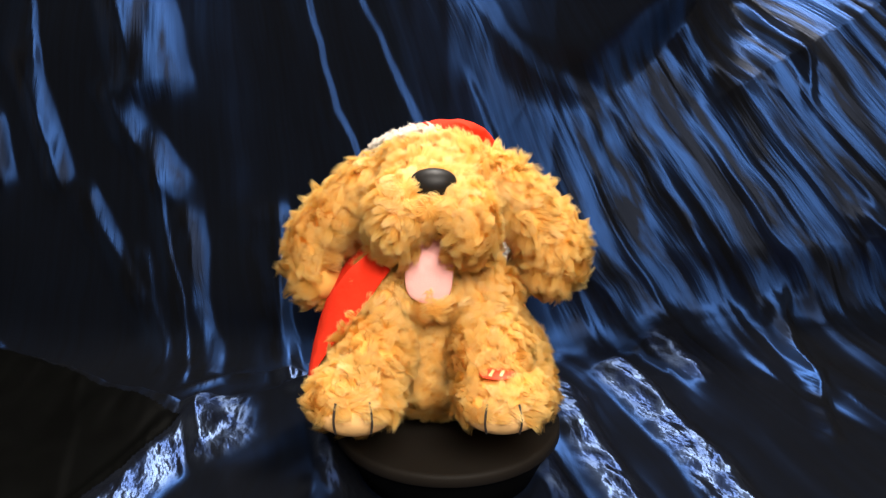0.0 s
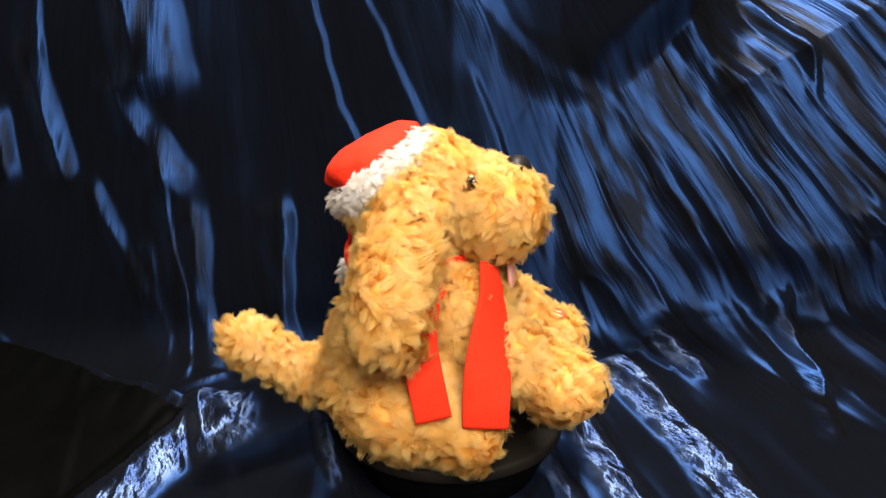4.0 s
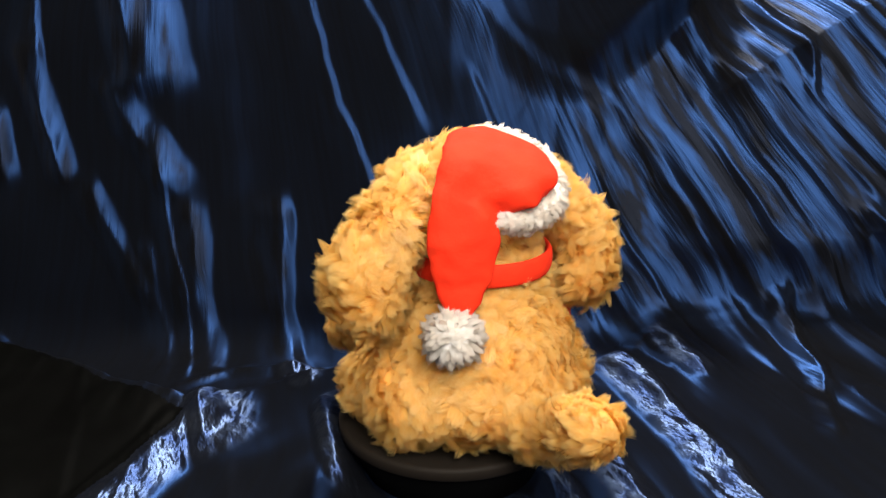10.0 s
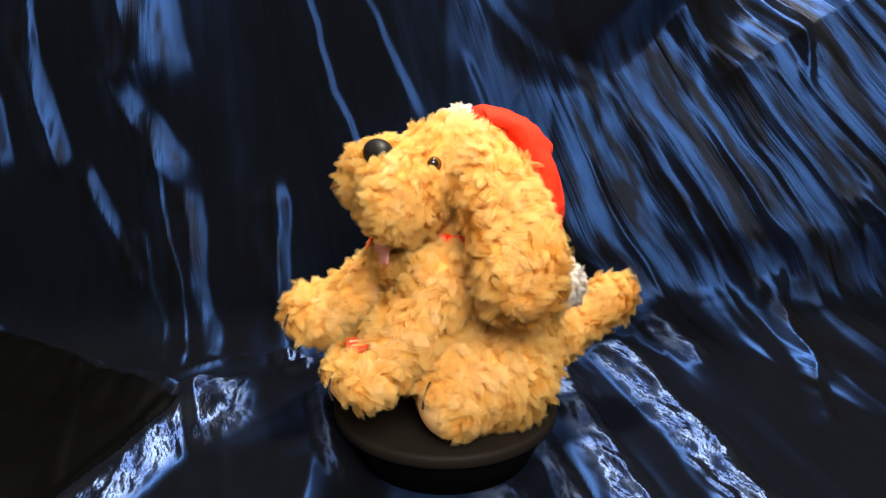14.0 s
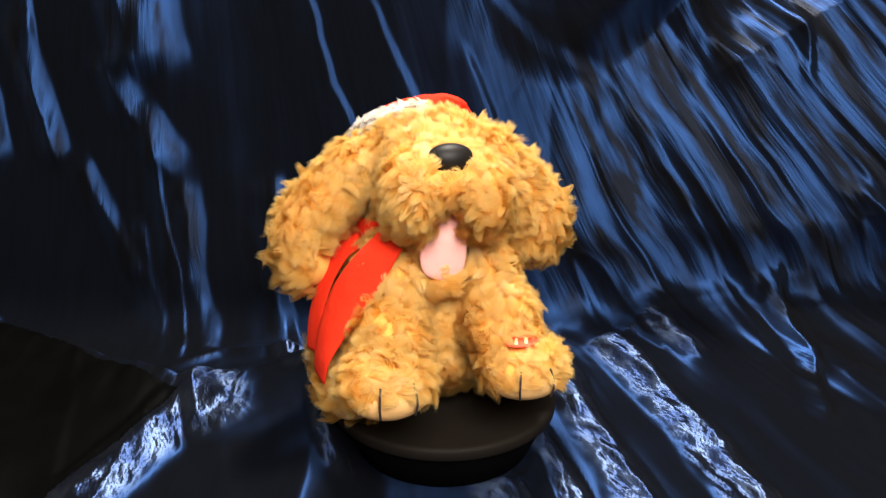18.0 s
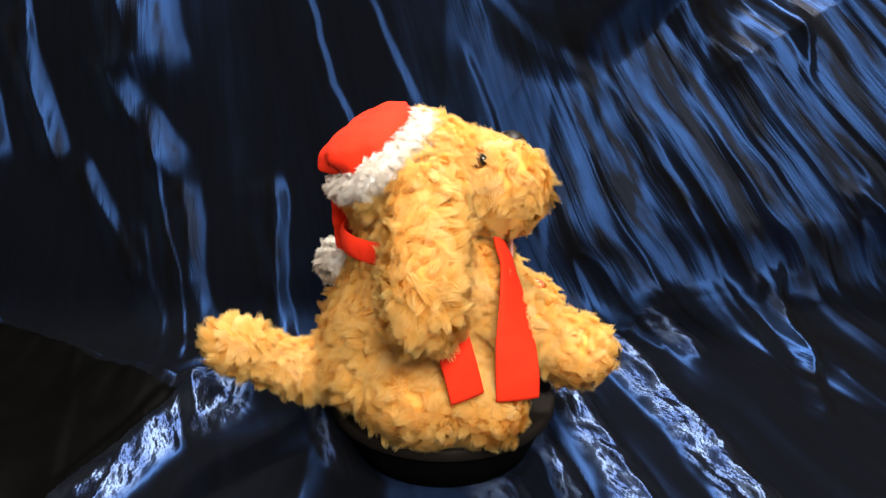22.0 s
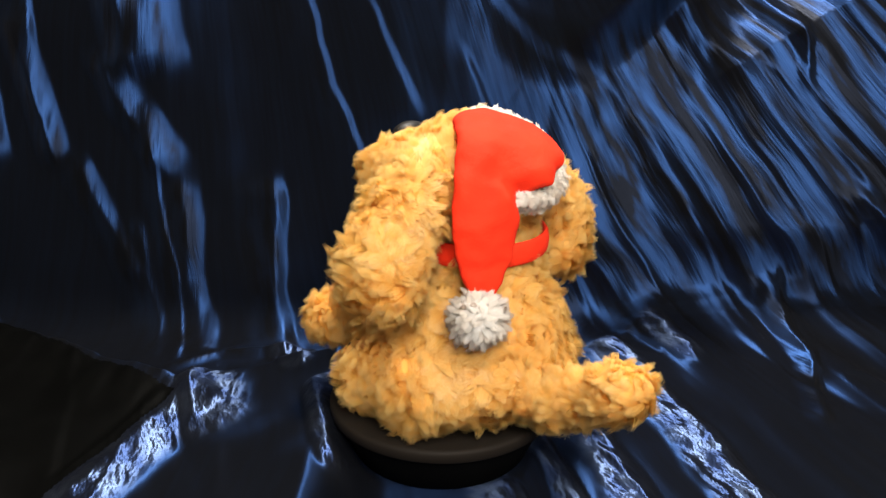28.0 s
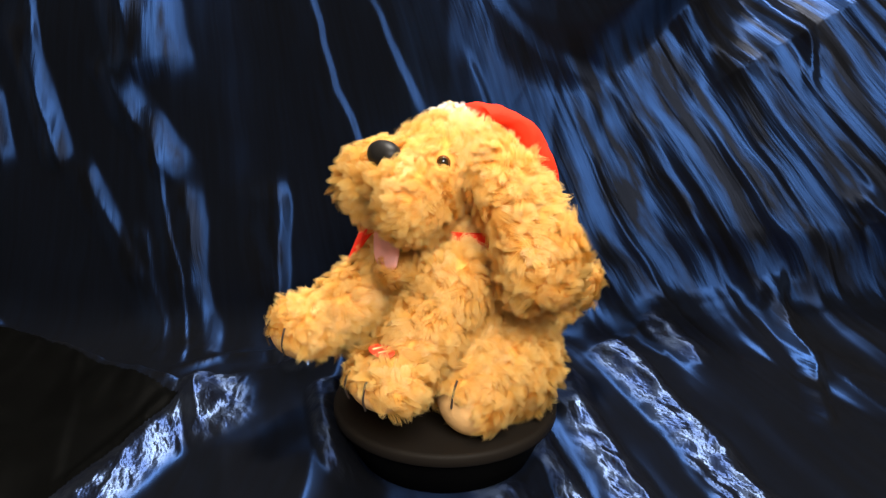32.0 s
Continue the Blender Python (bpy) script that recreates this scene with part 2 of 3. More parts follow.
def pile(roots, normals, length, per=58, spread=5.5, width=0.30, lean=1.0, fall=0.25):
    """Verts, faces and uv of wisps on the roots, millimetres: curled strands that close up towards the wisp's tip."""
    n = len(roots)
    rand = rng.normal(size=(n, 3))
    drift = np.stack([np.sin(roots[:, 1] / 17 + roots[:, 2] / 23), np.cos(roots[:, 2] / 19 - roots[:, 0] / 21), np.sin(roots[:, 0] / 18 + 1.3)], 1)
    way = rand * 0.7 + drift * 0.8 - np.array([0, 0, 1.0]) * fall
    way -= normals * (way * normals).sum(1, keepdims=True)
    way /= np.maximum(np.linalg.norm(way, axis=1, keepdims=True), 1e-6)
    t1 = np.cross(normals, way)
    ln = length * rng.uniform(0.75, 1.2, (n, 1)) * np.where(rng.uniform(0, 1, (n, 1)) < 0.22, 1.3, 1.0)
    ls = lean * rng.uniform(0.35, 1.35, (n, 1))
    curl = t1 * rng.normal(size=(n, 1)) * 0.35
    tip = roots + ln * (normals * np.cos(ls) + (way + curl) * np.sin(ls))
    bend = roots + ln * (normals * 0.62 + way * 0.10 * np.sin(ls))
    gather = rng.uniform(0.18, 0.65, (n, 1))
    m = n * per
    idx = np.repeat(np.arange(n), per)
    off = np.sqrt(rng.uniform(0, 1, (m, 1))) * spread
    ang = rng.uniform(0, 2 * np.pi, (m, 1))
    shift = (t1[idx] * np.cos(ang) + way[idx] * np.sin(ang)) * off
    root = roots[idx] + shift
    end = tip[idx] + shift * gather[idx] + rng.normal(size=(m, 3)) * length * 0.05
    end = root + (end - root) * rng.uniform(0.72, 1.0, (m, 1))
    mid = bend[idx] + shift * 0.85 + rng.normal(size=(m, 3)) * 0.6
    side = t1[idx] + rng.normal(size=(m, 3)) * 0.35
    side /= np.linalg.norm(side, axis=1, keepdims=True)
    verts = np.empty((m, 7, 3))
    uv = np.empty((m, 7, 2))
    for k, (u, w) in enumerate(((0.0, 1.0), (0.42, 1.0), (0.76, 0.8))):
        p = root * (1 - u) ** 2 + mid * 2 * u * (1 - u) + end * u * u
        verts[:, 2 * k], verts[:, 2 * k + 1] = p - side * width * w / 2, p + side * width * w / 2
        uv[:, 2 * k, 1] = uv[:, 2 * k + 1, 1] = u
    verts[:, 6], uv[:, 6, 1] = end, 1.0
    uv[:, :, 0] = rng.uniform(0, 1, (n, 1))[idx]
    base = (np.arange(m) * 7)[:, None]
    quads = np.concatenate([base + [1, 0, 2, 3], base + [3, 2, 4, 5]])
    tris = base + [5, 4, 6]
    # strands are shaded half as fibres, half as the coat that they lie in
    bow = np.cross(end - root, side)
    bow /= np.linalg.norm(bow, axis=1, keepdims=True)
    bow *= np.sign((bow * normals[idx]).sum(1, keepdims=True))
    shade = normals[idx] * 0.9 + bow * 0.3
    shade /= np.linalg.norm(shade, axis=1, keepdims=True)
    return verts.reshape(-1, 3), quads.tolist() + tris.tolist(), uv.reshape(-1, 2), np.repeat(shade, 7, axis=0)


SHAPES = []  # every padded form of the toy: middle, radii, turn


def inside(p, skip, grow=1.0):
    """Which points lie inside a form other than the one skipped."""
    hit = np.zeros(len(p), bool)
    for k, (c, r, m) in enumerate(SHAPES):
        if k != skip:
            hit |= ((((p - c) @ m) / (np.array(r) * grow)) ** 2).sum(1) < 1
    return hit


def coat(p, keys, soft=5.0):
    """Distance of points to the rounded union of some forms."""
    total = np.zeros(len(p))
    for k in keys:
        c, r, m = SHAPES[k]
        w = (p - c) @ m
        k0 = np.linalg.norm(w / r, axis=1)
        k1 = np.linalg.norm(w / r**2, axis=1)
        total += np.exp(-np.clip(k0 * (k0 - 1) / np.maximum(k1, 1e-6), -60, 120) / soft)
    return -soft * np.log(np.maximum(total, 1e-12))


def settle(p, keys, rounds=4):
    """Points moved onto that union, and its outward normals there."""
    for _ in range(rounds):
        d = coat(p, keys)
        g = np.stack([coat(p + e, keys) - d for e in np.eye(3) * 0.5], 1) / 0.5
        n = g / np.maximum(np.linalg.norm(g, axis=1, keepdims=True), 1e-6)
        p = p - n * np.clip(d, -6, 6)[:, None]
    return p, n


def register(forms):
    first = len(SHAPES)
    for f in forms:
        c, r = np.array(f[0], float), np.array(f[1], float)
        m = np.array(Euler([radians(a) for a in (f[2] if len(f) > 2 else (0, 0, 0))]).to_matrix())
        SHAPES.append((c, r, m))
    return range(first, len(SHAPES))


def furry(name, keys, parent, label, length=13.0, every=4.6, mats=None, bare=None, floor_z=1.0, near=None, **kw):
    """A padded part: its forms and the pile on what is not covered by other forms."""
    mats = mats or (BACKING, FUR)
    verts, faces, uvs, index, ways = [], [], [], [], []
    count = 0

    def add(v, f, uv, k, way):
        nonlocal count
        verts.append(v), uvs.append(uv), ways.append(way)
        faces.extend([[i + count for i in q] for q in f] if count else f)
        index.extend([k] * len(f))
        count += len(v)

    roots, normals = [], []
    for k in keys:
        c, r, m = SHAPES[k]
        v, f = ball((0, 0, 0), r)
        v = v @ m.T + c
        v[:, 2] = np.maximum(v[:, 2], floor_z)
        way = (((v - c) @ m) / r**2) @ m.T
        add(v, f, np.zeros((len(v), 2)), 0, way / np.linalg.norm(way, axis=1, keepdims=True))
        area = 4 * np.pi * ((((r[0] * r[1]) ** 1.6 + (r[0] * r[2]) ** 1.6 + (r[1] * r[2]) ** 1.6) / 3) ** (1 / 1.6))
        big = rng.normal(size=(int(area / every**2 * 2.2), 3))
        big /= np.linalg.norm(big, axis=1, keepdims=True)
        weight = np.linalg.norm(big / r, axis=1) * min(r)
        big = big[rng.uniform(0, 1, len(big)) < weight]
        big = big[: int(area / every**2)]
        p = (big * r) @ m.T + c
        nn = (big / r) @ m.T
        nn /= np.linalg.norm(nn, axis=1, keepdims=True)
        ok = ~inside(p, k, 0.97) & (p[:, 2] > floor_z + 1.5)
        roots.append(p[ok]), normals.append(nn[ok])
    p, nn = np.concatenate(roots), np.concatenate(normals)
    if near:
        p, nn = settle(p, near)
    ok = (p[:, 2] > floor_z) & ~pressed(p)
    if bare:
        ok &= ~bare(p, nn)
    v, f, uv, way = pile(p[ok], nn[ok], length, **kw)
    v[:, 2] = np.maximum(v[:, 2], floor_z)
    add(v, f, uv, 1, way)
    return mesh_object(name, np.concatenate(verts) / 1000, faces, list(mats), parent, label, True, index, np.concatenate(uvs), np.concatenate(ways))


# ---- the room: plain walls that close the place ----
def slab(name, lo, hi, mat, label, category):
    bm = bmesh.new()
    bmesh.ops.create_cube(bm, size=1.0)
    for v in bm.verts:
        v.co = Vector([lo[i] + (hi[i] - lo[i]) * (v.co[i] + 0.5) for i in range(3)])
    me = bpy.data.meshes.new(name)
    bm.to_mesh(me)
    bm.free()
    me.materials.append(mat)
    return tagged(new(name, me), label, category, kind="structure")


slab("floor", (-1.7, -2.2, -0.12), (1.7, 1.2, -0.035), WOOD, "plain brown floor under the draped satin", "floor")
slab("ceiling", (-1.7, -2.2, 2.3), (1.7, 1.2, 2.4), CEIL, "plain pale ceiling of the room", "ceiling")
slab("wall_north", (-1.7, 1.2, -0.12), (1.7, 1.3, 2.4), PAINT, "plain beige wall behind the hanging satin", "wall")
slab("wall_south", (-1.7, -2.3, -0.12), (1.7, -2.2, 2.4), PAINT, "plain beige wall of the room", "wall")
slab("wall_east", (1.7, -2.3, -0.12), (1.8, 1.3, 2.4), PAINT, "plain beige wall of the room", "wall")
slab("wall_west", (-1.8, -2.3, -0.12), (-1.7, 1.3, 2.4), PAINT, "plain beige wall of the room", "wall")

# ---- the draped satin: one sheet from the floor up the back ----
def lattice(seed):
    return np.random.default_rng(seed).uniform(-1, 1, (256, 256))


def smooth_noise(x, y, seed):
    """Smooth noise of two coordinates, -1 to 1."""
    g = lattice(seed)
    xi, yi = np.floor(x).astype(int), np.floor(y).astype(int)
    fx, fy = x - xi, y - yi
    fx, fy = fx**3 * (fx * (6 * fx - 15) + 10), fy**3 * (fy * (6 * fy - 15) + 10)
    a, b = g[xi % 256, yi % 256], g[(xi + 1) % 256, yi % 256]
    c, d = g[xi % 256, (yi + 1) % 256], g[(xi + 1) % 256, (yi + 1) % 256]
    return (a * (1 - fx) + b * fx) * (1 - fy) + (c * (1 - fx) + d * fx) * fy


def step(a, b, x):
    t = np.clip((x - a) / (b - a), 0, 1)
    return t * t * (3 - 2 * t)


def crease(x, s, pts, upper, lower, height):
    """A fold along a line of (x, s) points that runs downwards; upper, lower: the widths of its two faces."""
    d = np.zeros_like(x)
    key = int(abs(pts[0][0]) * 1000)
    x = x + smooth_noise(x * 14 + key, s * 22, 21) * 0.003 + smooth_noise(x * 60 + key, s * 26, 23) * 0.0022
    height = height * (1 + 0.25 * smooth_noise(x * 10 + key, s * 12, 22) + 0.10 * smooth_noise(x * 70 + key, s * 12, 24))
    for (xa, sa), (xb, sb) in zip(pts, pts[1:]):
        ux, us = xb - xa, sb - sa
        ln = math.hypot(ux, us)
        ux, us = ux / ln, us / ln
        al = (x - xa) * ux + (s - sa) * us
        ac = (x - xa) * us - (s - sa) * ux
        over = np.maximum(np.maximum(-al, al - ln), 0)
        t = np.sqrt((ac / np.where(ac < 0, upper, lower)) ** 2 + 0.02)
        f = np.maximum(1.15 - t, 0)
        f = f * f / (f + 0.25)
        d = np.maximum(d, f * np.exp(-((over / 0.022) ** 2)))
    return d * height


SLOPE = radians(77)
BEND = 0.23  # where the floor turns up into the back
WALL_FOLDS = [
    ([(-0.490, 0.332), (-0.474, 0.275), (-0.458, 0.210)], 0.022, 0.020, 0.0100),
    ([(-0.486, 0.46), (-0.477, 0.390), (-0.475, 0.352)], 0.008, 0.030, 0.0045),
    ([(-0.385, 0.48), (-0.368, 0.371), (-0.356, 0.313)], 0.058, 0.030, 0.0180),
    ([(-0.388, 0.293), (-0.371, 0.249), (-0.336, 0.197)], 0.035, 0.020, 0.0110),
    ([(-0.306, 0.151), (-0.300, 0.058), (-0.275, -0.043)], 0.022, 0.050, 0.0078),
    ([(-0.198, 0.151), (-0.194, 0.045), (-0.176, -0.050)], 0.013, 0.060, 0.0070),
    ([(-0.424, 0.177), (-0.394, 0.124), (-0.369, 0.071)], 0.017, 0.025, 0.0075),
    ([(-0.358, 0.110), (-0.347, 0.045), (-0.320, -0.050)], 0.016, 0.030, 0.0055),
    ([(-0.336, 0.197), (-0.328, 0.124), (-0.313, 0.058), (-0.296, -0.051)], 0.006, 0.020, 0.0030),
    ([(-0.178, 0.46), (-0.129, 0.281), (-0.100, 0.210), (-0.04, 0.05)], 0.007, 0.080, 0.0032),
    ([(-0.125, 0.46), (-0.070, 0.338), (-0.038, 0.268)], 0.009, 0.060, 0.0034),
    ([(-0.010, 0.45), (0.066, 0.351), (0.105, 0.313), (0.165, 0.285)], 0.016, 0.100, 0.0040),
    ([(0.028, 0.300), (0.048, 0.255), (0.10, 0.12)], 0.008, 0.040, 0.0030),
    ([(-0.530, 0.262), (-0.521, 0.216)], 0.018, 0.020, 0.0080),
    ([(0.258, 0.370), (0.324, 0.290)], 0.012, 0.030, 0.0100),
    ([(0.349, 0.385), (0.389, 0.325)], 0.010, 0.018, 0.0070),
    ([(0.394, 0.319), (0.400, 0.287)], 0.008, 0.012, 0.0060),
    ([(0.472, 0.130), (0.515, 0.080)], 0.014, 0.022, 0.0120),
    ([(0.384, 0.026), (0.395, -0.088), (0.377, -0.178)], 0.010, 0.020, 0.0080),
]
# folds on the floor that catch the light, with crushed faces and painted-in glints
FLOOR_FOLDS = [
    ([(0.195, -0.065), (0.227, -0.166), (0.270, -0.300)], 0.016, 0.038, 0.0140),
    ([(0.126, -0.110), (0.146, -0.210), (0.172, -0.305)], 0.014, 0.032, 0.0105),
    ([(0.094, -0.226), (0.116, -0.310)], 0.010, 0.018, 0.0080),
    ([(0.050, -0.300), (0.064, -0.350)], 0.016, 0.040, 0.0100),
    ([(0.244, -0.023), (0.262, -0.065)], 0.014, 0.020, 0.0080),
    ([(-0.250, -0.178), (-0.272, -0.235), (-0.308, -0.310)], 0.040, 0.030, 0.0160),
    ([(-0.252, -0.134), (-0.228, -0.215)], 0.055, 0.014, 0.0150),
    ([(-0.172, -0.066), (-0.152, -0.110)], 0.024, 0.020, 0.0060),
    ([(-0.118, -0.200), (-0.094, -0.300)], 0.028, 0.014, 0.0110),
]
# dark overlaps on the floor
DARK_FOLDS = [
    ([(-0.56, 0.015), (-0.448, -0.045), (-0.363, -0.10), (-0.281, -0.146)], 0.012, 0.080, 0.0220),
    ([(-0.410, -0.051), (-0.361, -0.198), (-0.336, -0.291)], 0.008, 0.030, 0.0030),
    ([(-0.149, -0.055), (-0.248, -0.060), (-0.279, -0.080)], 0.012, 0.012, 0.0060),
    ([(0.40, 0.03), (0.352, 0.018), (0.246, 0.005), (0.175, -0.055)], 0.016, 0.016, 0.0035),
]


def satin_sheet():
    xs = np.concatenate([np.linspace(-1.1, -0.64, 40), np.linspace(-0.637, 0.637, 520), np.linspace(0.64, 1.1, 40)])
    ss = np.concatenate([np.linspace(-1.0, -0.40, 60), np.linspace(-0.397, 0.50, 400), np.linspace(0.51, 0.85, 30)])
    x, s = np.meshgrid(xs, ss)
    # profile: flat floor, rounded bend, steep back
    fine = np.linspace(-1.0, 1.35, 4701)
    ds = fine[1] - fine[0]
    ang, y, z = 0.0, 0.0, 0.0
    gentle = step(0.10, 0.30, x)  # to the right the floor runs up into the back in a wider bend
    for half, share in ((0.045, 1 - gentle), (0.17, gentle)):
        turn = SLOPE * step(-half, half, fine)
        py = np.cumsum(np.cos(turn)) * ds
        pz = np.cumsum(np.sin(turn)) * ds
        py += BEND - 0.30 - np.interp(-0.30, fine, py)
        pz -= pz[0]
        ang = ang + share * np.interp(s, fine, turn)
        y, z = y + share * np.interp(s, fine, py), z + share * np.interp(s, fine, pz)
    # folds fan out from a point above the left half
    q = (x + 0.33) / (1.25 - s) * 1.1
    wavy = q + smooth_noise(x * 6, s * 7, 12) * 0.008 + smooth_noise(x * 17, s * 19, 13) * 0.0032
    hollow = step(0.0, 0.05, x) * step(0.29, 0.25, x) * step(0.31, 0.36, s)
    right = step(0.06, 0.17, x) * (1 - hollow)
    back = step(-0.03, 0.06, s)
    d = smooth_noise(x * 5 + 3, s * 5 + 9, 1) * 0.008 * (0.4 + 0.6 * back)
    pleats = smooth_noise(wavy * 16, s * 3, 3) * 0.0034 + smooth_noise(wavy * 37, s * 6, 4) * 0.0026 + smooth_noise(wavy * 90, s * 13, 5) * 0.0007
    pleats += (1 - np.abs(smooth_noise(wavy * 26 + 11, s * 5, 17))) ** 8 * 0.0018
    soft = smooth_noise(wavy * 28 + 40, s * 5, 6) * 0.0006
    lower = gentle * step(-0.24, -0.08, s)  # the pleats run on round the wide bend
    d += np.maximum(back, lower) * (right * pleats * (1 - 0.5 * step(0.0, 0.03, s - (0.283 + (x - 0.324) * 0.60))) + (1 - right) * soft)
    off = step(0.080, 0.105, np.hypot(x, s + BEND))
    crumple = smooth_noise(wavy * 26 + 7, s * 7, 8) * 0.005 + smooth_noise(wavy * 70, s * 14, 9) * 0.0012
    d += (1 - back) * off * crumple * (0.3 + 0.7 * step(-0.05, 0.1, x))
    folded = np.zeros_like(x)
    for pts, upper, lower, h in WALL_FOLDS + DARK_FOLDS:
        f = crease(x, s, pts, upper, lower, h)
        d += f
        folded = np.maximum(folded, f)
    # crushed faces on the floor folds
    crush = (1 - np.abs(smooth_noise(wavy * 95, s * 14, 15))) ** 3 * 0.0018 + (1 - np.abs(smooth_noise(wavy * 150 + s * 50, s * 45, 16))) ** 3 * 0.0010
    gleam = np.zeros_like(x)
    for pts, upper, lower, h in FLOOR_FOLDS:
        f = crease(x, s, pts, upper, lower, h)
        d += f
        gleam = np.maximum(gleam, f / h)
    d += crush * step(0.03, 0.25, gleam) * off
    # the floor cloth lifts a little towards the back behind the turntable's side
    d += 0.10 * np.clip(s + 0.19, -0.16, 0.16) * step(0.02, -0.10, s) * step(0.06, 0.12, x) * step(0.60, 0.36, x)
    d += 0.16 * np.clip(s + 0.24, -0.12, 0.12) * step(-0.10, -0.16, s) * step(-0.40, -0.34, x) * step(-0.18, -0.25, x)
    # the floor cloth rises from the left towards the turntable
    d += 0.30 * np.clip(x + 0.23, 0, 0.12) * step(-0.07, -0.11, s) * step(-0.04, -0.11, x)
    # the right of the back turns a little towards the middle
    d += 0.13 * np.clip(x - 0.12, 0, 0.6) * step(0.0, 0.1, s)
    # the middle of the back turns a little to the left
    d += 0.06 * np.clip(x + 0.21, 0, 0.21) * step(0.02, 0.14, s)
    # upper corner: above a slanting edge the cloth lies back as a ledge
    edge = s - (0.283 + (x - 0.324) * 0.60)
    d -= 0.75 * np.clip(edge, 0, 0.25) * step(0.26, 0.36, x)
    # the dark hollow at the top
    d += 1.25 * np.clip(x + 0.01, 0, 0.27) ** 2 * step(0.0, 0.08, s - (0.275 + 5 * (x - 0.14) ** 2)) * step(0.05, -0.02, x - (0.324 - 0.6 * (s - 0.33)))
    # a corner of the cloth folded over, its dull reverse side up
    fold_x = np.interp(s, (-0.42, -0.31, -0.245, -0.178, -0.118, -0.055, 0.015), (-0.400, -0.338, -0.298, -0.268, -0.365, -0.448, -0.560))
    flap = step(0.010, -0.004, x - fold_x) * step(0.02, 0.01, s)
    d += flap * (0.004 + smooth_noise(x * 9 + s * 5, s * 8, 31) * 0.006)
    # flat where the turntable stands
    d *= step(0.074, 0.094, np.hypot(x, s + BEND))
    d *= step(1.0, 0.5, np.abs(x)) * 0.7 + 0.3
    nx, ny, nz = 0 * x, -np.sin(ang), np.cos(ang)
    v = np.stack([x, y + ny * d, z + nz * d], -1).reshape(-1, 3)
    h, w = x.shape
    i = (np.arange(h - 1)[:, None] * w + np.arange(w - 1)).ravel()
    faces = np.stack([i, i + 1, i + w + 1, i + w], 1).tolist()
    uv = np.stack([s.ravel(), wavy.ravel()], 1)
    # u: crinkle and its brighter blue, v: crush and its painted glints
    relief_gleam = np.stack([(right * np.maximum(back, 0.7 * lower) + 0.12 * (1 - back) * step(0.0, 0.1, x)).ravel(), step(0.03, 0.35, gleam).ravel()], 1)
    relief_gleam[:, 0] = np.maximum(relief_gleam[:, 0], 0.8 * step(0.001, 0.004, folded).ravel())
    ob = mesh_object("satin_cloth", v, faces, [SATIN, REVERSE], None, "", True, (flap.ravel()[i] > 0.03).astype(np.int32), uv, None, relief_gleam)
    return tagged(ob, "crumpled shiny dark blue satin draped over floor and back", "cloth")


satin_sheet()
# ---- the turntable ----
SPIN = 360.0 / 17.266  # degrees a second


def lathe(profile, seg=96):
    """Verts and faces of a turned form from (radius, height) pairs."""
    ang = np.linspace(0, 2 * np.pi, seg, endpoint=False)
    v = [(r * math.cos(a), r * math.sin(a), z) for r, z in profile for a in ang]
    f = []
    for i in range(len(profile) - 1):
        for j in range(seg):
            a, b = i * seg + j, i * seg + (j + 1) % seg
            f.append([a, b, b + seg, a + seg])
    f.append(list(range(seg))[::-1])
    f.append(list(range((len(profile) - 1) * seg, len(profile) * seg)))
    return np.array(v), f


turntable = tagged(new("turntable"), "round black plastic display turntable on the blue satin", "turntable")
v, f = lathe([(0.076, 0.0), (0.079, 0.002), (0.0930, 0.034), (0.0935, 0.036), (0.092, 0.037), (0.06, 0.0375)])
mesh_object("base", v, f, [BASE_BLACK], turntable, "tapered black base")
v, f = lathe([(0.094, 0.0380), (0.098, 0.0382), (0.1, 0.040), (0.1, 0.0465), (0.0993, 0.0485), (0.0975, 0.0498), (0.095, 0.05), (0.03, 0.05)])
platter = mesh_object("platter", v, f, [BLACK], turntable, "flat black turning platter")

# ---- the plush dog; millimetres above the platter, its face to -y ----
dog = tagged(new("plush_dog"), "shaggy golden plush dog in red felt cap and scarf on turntable", "plush toy")
dog.location = (0, 0, 0.05)
C = -12.0
TORSO = register([((C, 34, 44), (82, 74, 42)), ((C, 31, 76), (73, 66, 52)), ((C, 28, 112), (52, 50, 52)), ((C, 26, 147), (50, 46, 36))])
HEAD = register([((C, 32, 202), (53, 51, 46)), ((C, 14, 215), (42, 40, 28))])
MUZZLE = register([((C - 26, -39, 195), (22, 35, 32), (0, 0, -10)), ((C + 26, -39, 190), (22, 35, 31), (0, 0, 10)), ((C, -36, 207), (31, 33, 20))])
CHIN = register([((C, -33, 126), (19, 20, 14), (15, 0, 0))])
EAR_L = register([((44, 22, 207), (17, 24, 22), (0, -40, 0)), ((66, 24, 184), (20, 29, 32), (0, -38, 0)), ((88, 25, 155), (23, 31, 30), (0, -22, 0)), ((90, 27, 133), (23, 28, 21), (0, -10, 0))])
EAR_R = register([((-66, 24, 205), (17, 23, 22), (0, 40, 0)), ((-91, 27, 180), (20, 24, 32), (0, 38, 0)), ((-112, 31, 149), (23, 24, 33), (0, 22, 0)), ((-112, 32, 122), (22, 23, 22), (0, 10, 0))])
FORE_L = register([((26, -12, 112), (30, 32, 38), (20, 0, 0)), ((34, -48, 82), (28, 38, 29), (25, 0, 0)), ((42, -87, 60), (32, 27, 20), (10, 0, 0))])
